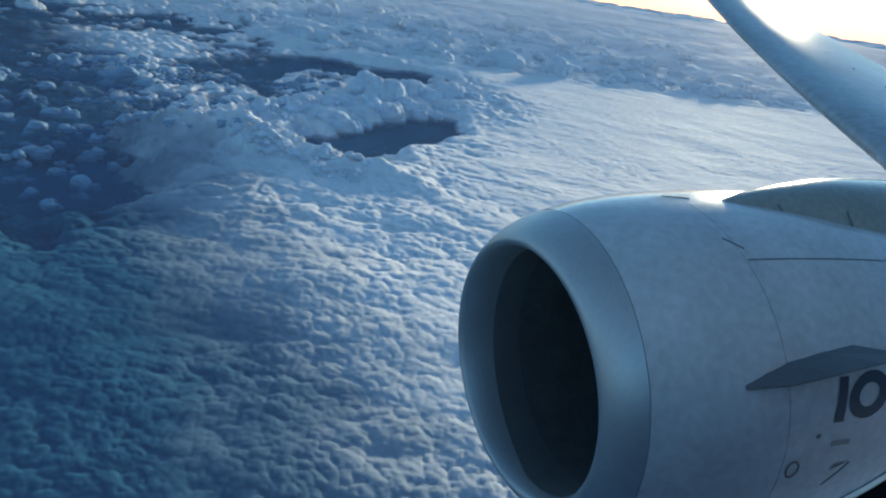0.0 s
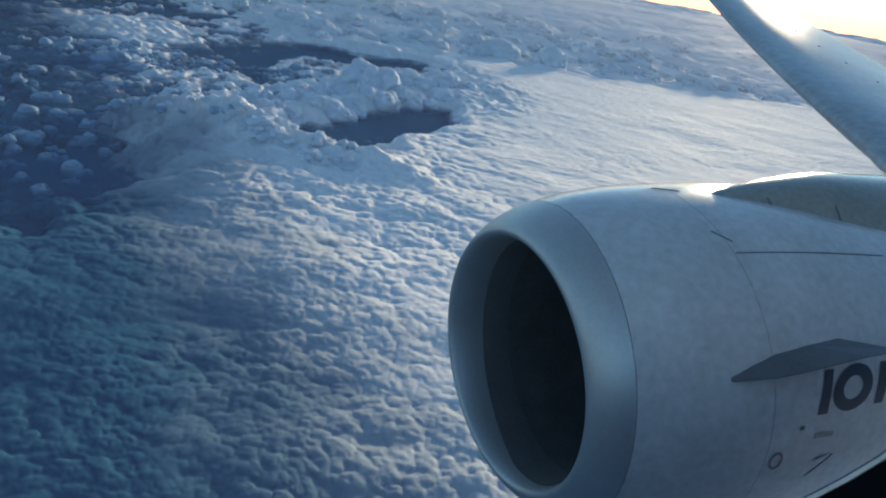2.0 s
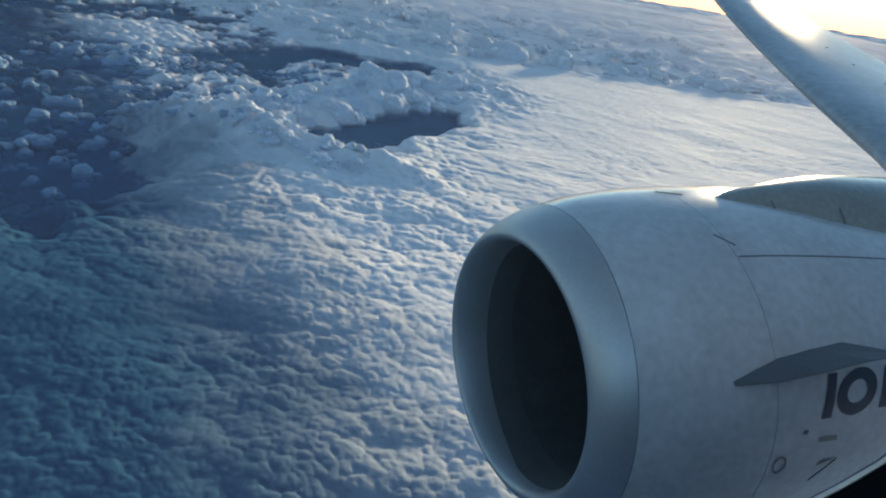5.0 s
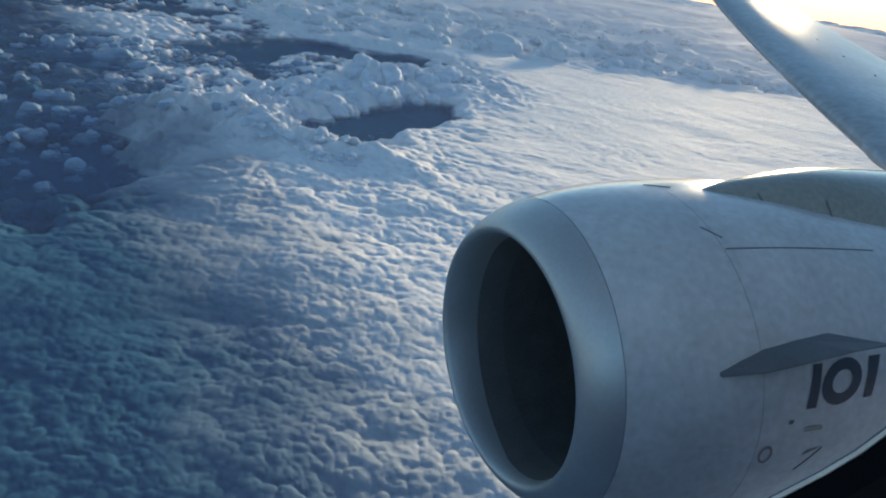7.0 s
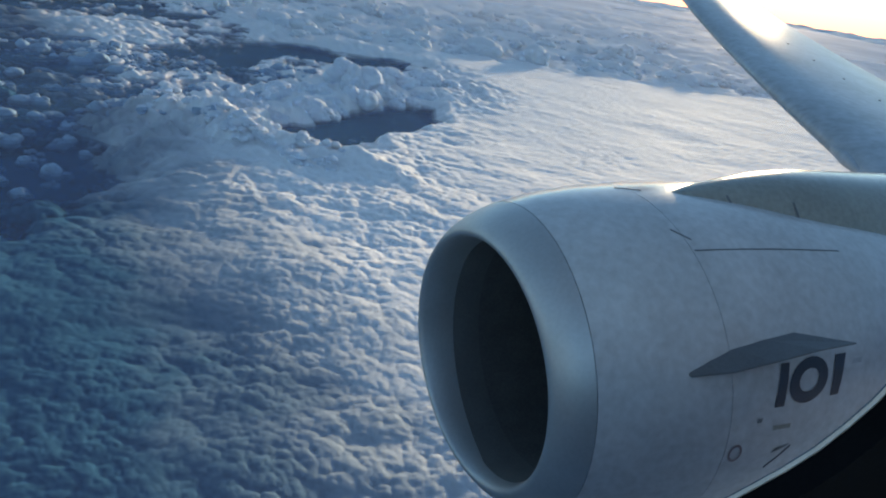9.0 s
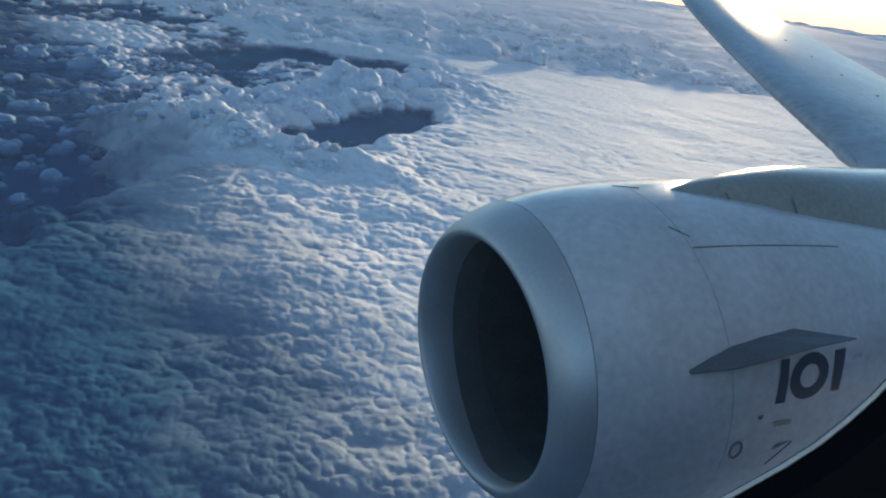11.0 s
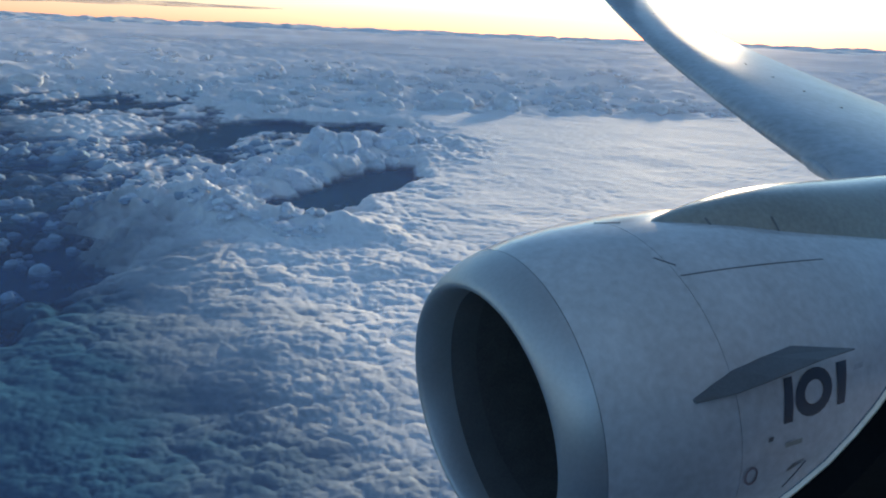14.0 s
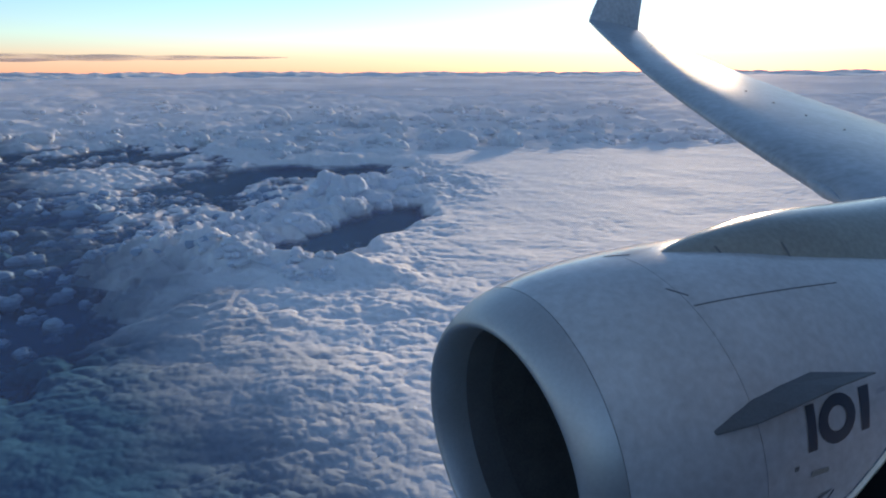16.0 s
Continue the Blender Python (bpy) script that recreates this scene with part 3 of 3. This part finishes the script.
def cowl_band(s0, s1, n, lift=0.0):
    v, cols = [], 144
    ss = np.linspace(s0, s1, n)
    for s in ss:
        for j in range(cols):
            v.append(cowl(s, 360 * j / cols, lift))
    # edges turned inwards give the skin its thickness
    for s in (s1, s0):
        for j in range(cols):
            v.append(cowl(s, 360 * j / cols, lift - 0.02))
    for s in (s1, s0):
        for j in range(cols):
            v.append(cowl(s, 360 * j / cols, lift - 0.0005))
    f = grid_faces(n, cols, True)
    a, b, c, d = n * cols, (n + 1) * cols, (n + 2) * cols, (n + 3) * cols
    for j in range(cols):
        k = (j + 1) % cols
        f.append((c + j, c + k, a + k, a + j))
        f.append((d + j, b + j, b + k, d + k))
    return v, f


def revolve(profile, cols=144):
    v = []
    for s, r in profile:
        for j in range(cols):
            a = 2 * math.pi * j / cols
            v.append((s, -r * math.cos(a), r * math.sin(a)))
    return v, grid_faces(len(profile), cols, True)


nacelle = part("engine_nacelle", *cowl_band(0.003, 0.5985, 16), PAINT, airplane, "grey-white painted engine inlet cowl")
rear = part("fan_cowl", *cowl_band(0.6012, 2.9, 36), PAINT, airplane, "grey-white painted fan cowl")
shell = part("inner_shell", *cowl_band(-0.0, 2.8, 20, -0.012), SEAM, nacelle, "dark gap between cowl panels")
lip_profile = [(-0.001, 0.80), (-0.06, 0.781), (-0.12, 0.757), (-0.18, 0.725), (-0.225, 0.693), (-0.248, 0.668), (-0.254, 0.655), (-0.248, 0.643), (-0.225, 0.632),
               (-0.18, 0.622), (-0.13, 0.614), (-0.03, 0.608)]
v, f = revolve(lip_profile)
# the mouth is raked: its inboard side stands further aft
v = [(s * (1 - 0.235 * (1 - y / 0.7)) if s > -0.2541 else s, y, z) for s, y, z in v]
part("inlet_lip", v, f, BARE, nacelle, "bare brushed aluminium inlet lip")
# added ring; its tone steps the inlet's shade between lip and liner
part("shade_step", *revolve([(-0.09, 0.6135), (-0.03, 0.6075), (0.02, 0.605), (0.07, 0.6045), (0.12, 0.606)]), SHADE_RING, nacelle, "grey perforated front ring of the inlet")
part("inlet_liner", *revolve([(0.11, 0.607), (0.15, 0.6065), (0.4, 0.62), (0.75, 0.64), (0.9, 0.64)]), LINER, nacelle, "dark acoustic inlet liner")
spin = [(0.42 + 0.34 * t * t, 0.24 * t) for t in np.linspace(0.02, 1, 10)]
fan_hub = part("fan_spinner", *revolve(spin, 48), FAN, airplane, "dark fan spinner")
for b in range(22):
    v = []
    for i in range(7):
        r = 0.22 + 0.41 * i / 6
        tw = radians(35 + 28 * i / 6)
        a = 2 * math.pi * b / 22 + 0.10 * i / 6
        for q in (-1, 1):
            ds, da = 0.075 * q * math.cos(tw), 0.085 * q * math.sin(tw) / max(r, 0.25)
            v.append((0.78 + ds, -r * math.cos(a + da), r * math.sin(a + da)))
    part("fan_blade", v, grid_faces(7, 2), FAN, fan_hub)
v, f = revolve([(0.89, 0.001), (0.9, 0.64)], 48)
part("fan_disc", v, f, LINER, nacelle)


def ribbon(name, track, width, mat, parent, label="", lift=0.0025):
    """A narrow strip along a track of (station, angle) on the cowl."""
    pts = [Vector(cowl(s, a, lift)) for s, a in track]
    v = []
    for i, p in enumerate(pts):
        way = (pts[min(i + 1, len(pts) - 1)] - pts[max(i - 1, 0)]).normalized()
        out = Vector((0, p.y, p.z)).normalized()
        side = way.cross(out) * width / 2
        v += [p + side, p - side, p - side - out * (lift + 0.003), p + side - out * (lift + 0.003)]
    return part(name, v, grid_faces(len(pts), 4, True), mat, parent, label, False)


def line(s0, a0, s1, a1, n=14):
    return [(s0 + (s1 - s0) * i / n, a0 + (a1 - a0) * i / n) for i in range(n + 1)]


ribbon("panel_seam", line(0.608, 58.9, 1.5, 55.0), 0.006, SEAM, rear, "dark panel seam")
ribbon("panel_seam", line(0.56, 68, 0.63, 63, 4), 0.007, SEAM, rear, "dark panel seam")
ribbon("panel_seam", line(0.55, 98, 0.66, 93, 4), 0.006, SEAM, rear, "dark panel seam")
ribbon("drain_streak", line(0.86, -8, 0.97, -1, 6), 0.005, SEAM, rear, "dark drain streak")


def patch(name, cells, mat, parent, label, lift=0.003):
    """A painted shape on the cowl from quads of (station, angle) corners, finely divided to follow the curve."""
    v, f = [], []
    for quad in cells:
        n = 6
        base = len(v)
        for i in range(n + 1):
            for j in range(n + 1):
                u, w = i / n, j / n
                s = (quad[0][0] * (1 - u) + quad[1][0] * u) * (1 - w) + (quad[3][0] * (1 - u) + quad[2][0] * u) * w
                a = (quad[0][1] * (1 - u) + quad[1][1] * u) * (1 - w) + (quad[3][1] * (1 - u) + quad[2][1] * u) * w
                v.append(cowl(s, a, lift))
        f += grid_faces(n + 1, n + 1, False, base)
    return part(name, v, f, mat, parent, label)


def ring_cells(s, a, rs, ra, thick, n=20, slant=0.0):
    c = []
    for i in range(n):
        t0, t1 = 2 * math.pi * i / n, 2 * math.pi * (i + 1) / n
        pt = lambda t, k: (s + rs * k * math.cos(t) + slant * ra * k * math.sin(t), a + ra * k * math.sin(t))
        c.append((pt(t0, 1), pt(t1, 1), pt(t1, thick), pt(t0, thick)))
    return c


# airline mark: plain navy shapes, a ring between two slanted bars
for cells in ([((0.822, 11.9), (0.875, 11.9), (0.91, 23.6), (0.86, 23.6))], ring_cells(1.02, 18.0, 0.115, 6.2, 0.5, slant=0.004),
              [((1.15, 12.5), (1.2, 12.5), (1.26, 23.6), (1.19, 23.6))]):
    patch("airline_mark", cells, NAVY, rear, "navy blue plain shape of the airline mark")
patch("placard", [((1.29, 20.2), (1.36, 20.2), (1.37, 21.6), (1.31, 21.6))], WING_PAINT, rear, "small white placard")
patch("latch_ring", ring_cells(0.655, -0.6, 0.034, 2.9, 0.72), RED, rear, "dull red ring marking")
patch("vent_slot", [((0.86, -2.6), (0.93, -1.2), (0.96, -0.2), (0.88, -1.0))], STRAKE, rear, "dark vent slot")
patch("vent_slot", [((0.735, 8.2), (0.76, 8.2), (0.765, 9.4), (0.74, 9.4))], STRAKE, rear, "dark vent slot")
patch("placard", [((0.83, 5.2), (0.93, 5.2), (0.93, 6.6), (0.83, 6.6))], PYLON_PAINT, rear, "faint grey placard")

# strake: a thin fin on the inboard side
fin_base = [(0.395, 24.3), (0.50, 26.8), (0.608, 28.9), (0.78, 30.2), (0.955, 31.0)]
fin_free = [(0.40, 23.4, 0.008), (0.56, 24.0, 0.06), (0.74, 25.4, 0.09), (0.98, 26.8, 0.11), (1.20, 27.0, 0.11)]
v = []
for (s0, a0), (s1, a1, h1) in zip(fin_base, fin_free):
    p, q = Vector(cowl(s0, a0, -0.004)), Vector(cowl(s1, a1, h1))
    n = Vector((0, p.z, -p.y)).normalized() * 0.006
    v += [p + n, q + n * 0.5, q - n * 0.5, p - n]
part("strake", v, grid_faces(5, 4, True) + [(16, 17, 18, 19), (3, 2, 1, 0)], STRAKE, nacelle, "dark grey strake fin", False)

# pylon: a long rounded fairing over the cowl
P_S = [0.74, 0.78, 0.87, 1.02, 1.25, 1.5, 1.9, 2.3, 2.8, 3.4, 4.2]
P_W = [0.02, 0.06, 0.12, 0.20, 0.28, 0.35, 0.40, 0.42, 0.42, 0.36, 0.2]
P_T = [0.830, 0.852, 0.878, 0.905, 0.930, 0.946, 0.935, 0.91, 0.885, 0.85, 0.80]
v, cols = [], 25
ss = np.concatenate([np.linspace(0.74, 1.0, 14), np.linspace(1.05, 4.2, 30)])
for s in ss:
    w, zt = smooth_lerp(s, P_S, P_W), smooth_lerp(s, P_S, P_T)
    for j in range(cols):
        a = math.pi * j / (cols - 1)
        c, z = math.cos(a), math.sin(a)
        v.append((s, -w * math.copysign(abs(c) ** 0.9, c), 0.45 + (zt - 0.45) * z ** 0.88))
pylon = part("pylon", v, grid_faces(len(ss), cols), PYLON_PAINT, airplane, "grey engine pylon fairing")


def on_pylon(s, u, lift=0.003):
    w, zt = smooth_lerp(s, P_S, P_W), smooth_lerp(s, P_S, P_T)
    a = math.pi * u
    c, z = math.cos(a), math.sin(a)
    return Vector((s, -w * math.copysign(abs(c) ** 0.9, c) - lift, 0.45 + (zt - 0.45) * z ** 0.88 + lift))


def pylon_mark(track, width, label):
    v = []
    for s, u in track:
        v += [on_pylon(s - width, u), on_pylon(s + width, u)]
    return part("panel_seam", v, grid_faces(len(track), 2), SEAM, pylon, label)


pylon_mark([(1.08, 0.36), (1.09, 0.31), (1.11, 0.26), (1.12, 0.22)], 0.006, "dark short seam")
v = []
for i in range(12):
    p, q = on_pylon(1.75 + 0.12 * i, 0.11), on_pylon(1.75 + 0.12 * i, 0.09)
    v += [p, q]
part("panel_seam", v, grid_faces(12, 2), SEAM, pylon, "dark long seam")
pylon_mark([(1.44, 0.3), (1.445, 0.25), (1.45, 0.2)], 0.005, "dark short seam")


# wing: swept, bending upwards to the winglet
def wing_line(y):
    le = Vector((2.7 + 0.47 * y, y, 0.66 + 0.115 * y + 0.0085 * y * y))
    te = Vector((5.9 + 0.25 * y, y, 0.40 + 0.14 * y + 0.0063 * y * y))
    return le, te


def section(le, te, thick, up, n=16):
    """Closed aerofoil outline between leading and trailing edge."""
    pts = []
    chord = (te - le).length
    for k in range(2 * n):
        upper = k < n
        q = k / n if upper else 2 - k / n
        x = 0.5 - 0.5 * math.cos(math.pi * q)
        t = thick * chord * (2.969 * math.sqrt(x) - 1.26 * x - 3.516 * x**2 + 2.843 * x**3 - 1.015 * x**4) / 2 * (1.0 if upper else -0.8)
        pts.append(le.lerp(te, x) + up * t)
    return pts


v = []
ys = np.concatenate([np.linspace(-2.6, 0, 5), np.linspace(0.3, 9.0, 36)])
for y in ys:
    le, te = wing_line(y)
    v += section(le, te, 0.13 - 0.004 * y, Vector((0, -0.1, 1)).normalized())
wing = part("wing", v, grid_faces(len(ys), 32, True), WING_PAINT, airplane, "pale grey wing curving up to its tip")
v = []
le0, te0 = wing_line(9.0)
for i in range(15):
    q = i / 14
    bend = min(1, q / 0.25)
    lift = 1.5 * q
    outw = 0.34 * q ** 0.8
    le = le0 + Vector((0.04 * bend + 1.05 * q ** 1.1, outw, lift))
    te = te0 + Vector((0.55 * q, outw, lift))
    v += section(le, te, 0.09, Vector((0, -1, 0.2 + 0.8 * (1 - bend))).normalized())
part("winglet", v, grid_faces(15, 32, True) + [tuple(range(14 * 32, 15 * 32))], WING_PAINT, wing, "pale grey upright winglet")


def on_wing(y, q, lift=0.004):
    le, te = wing_line(y)
    x = q
    th = (0.13 - 0.004 * y) * (te - le).length * (2.969 * math.sqrt(x) - 1.26 * x - 3.516 * x**2 + 2.843 * x**3 - 1.015 * x**4) / 2
    return le.lerp(te, x) + Vector((0, -0.1, 1)).normalized() * (th + lift)


for i in range(9):
    c = on_wing(1.9 + 0.62 * i, 0.42, 0.0)
    ring = [c + Vector((0.014 * math.cos(2 * math.pi * k / 10), 0.014 * math.sin(2 * math.pi * k / 10), 0.006)) for k in range(10)]
    low = [c + Vector((0.016 * math.cos(2 * math.pi * k / 10), 0.016 * math.sin(2 * math.pi * k / 10), -0.02)) for k in range(10)]
    part("fastener", low + ring, grid_faces(2, 10, True) + [tuple(range(10, 20))], RIVET, wing, "dark fastener dot")

# slat track fairing where the leading edge meets the pylon
v = []
for i in range(9):
    q = i / 8
    le, te = wing_line(0.55 + 0.5 * q)
    for k in range(8):
        a = 2 * math.pi * k / 8
        r = 0.05 * math.sin(math.pi * (0.08 + 0.84 * q))
        v.append(le + Vector((0.02 + r * math.cos(a), 0, r * math.sin(a))))
part("slat_bracket", v, grid_faces(9, 8, True), WING_PAINT, wing, "small slat bracket")

# ---- cabin window surround, close to the eye ----
window = new("window_1")
window.matrix_world = airplane.matrix_world.copy()
tagged(window, "dark cabin window surround with a painted sunlit rim", "window", kind="structure")
EYE_L = Vector((-1.592, -2.637, 1.883))
WIN_D = 0.9
corner = [(-1.3, -1.42), (0.3, -1.38), (0.75, -1.30), (1.0, -1.22), (1.12, -1.185), (1.25, -1.145), (1.38, -1.10), (1.48, -1.055), (1.56, -1.0), (1.63, -0.94), (1.68, -0.88), (1.73, -0.77),
          (1.75, -0.6), (1.76, -0.3), (1.76, 0.75), (1.65, 1.1), (1.35, 1.35), (0.6, 1.42), (-0.75, 1.42), (-1.35, 1.2), (-1.65, 0.6), (-1.65, -0.75), (-1.55, -1.2)]
mid = Vector((0.05, 0))


def window_ring(inner, outer, y0, y1):
    v = []
    for s, z in corner:
        p = Vector((s, z))
        o = (p - mid).normalized()
        a, b = p + o * inner, p + o * outer
        for q, y in ((a, y0), (b, y0), (b, y1), (a, y1)):
            v.append(EYE_L + Vector((q.x, y, q.y)))
    n = len(corner)
    f = []
    for i in range(n):
        j = (i + 1) % n
        for k in range(4):
            f.append((i * 4 + k, i * 4 + (k + 1) % 4, j * 4 + (k + 1) % 4, j * 4 + k))
    return v, f


part("window_frame", *window_ring(0.012, 1.6, WIN_D - 0.07, WIN_D), TRIM, window, "dark window surround", False)
part("window_seal", *window_ring(0.008, 0.033, WIN_D + 0.002, WIN_D + 0.012), LIT_RIM, window, "pale window seal", False)
# unseen skin added for the engine's reflections, dark so it bounces little light
part("outer_skin", *window_ring(0.035, 1.6, WIN_D + 0.004, WIN_D + 0.03), SKIN, window, "navy painted outer skin", False)
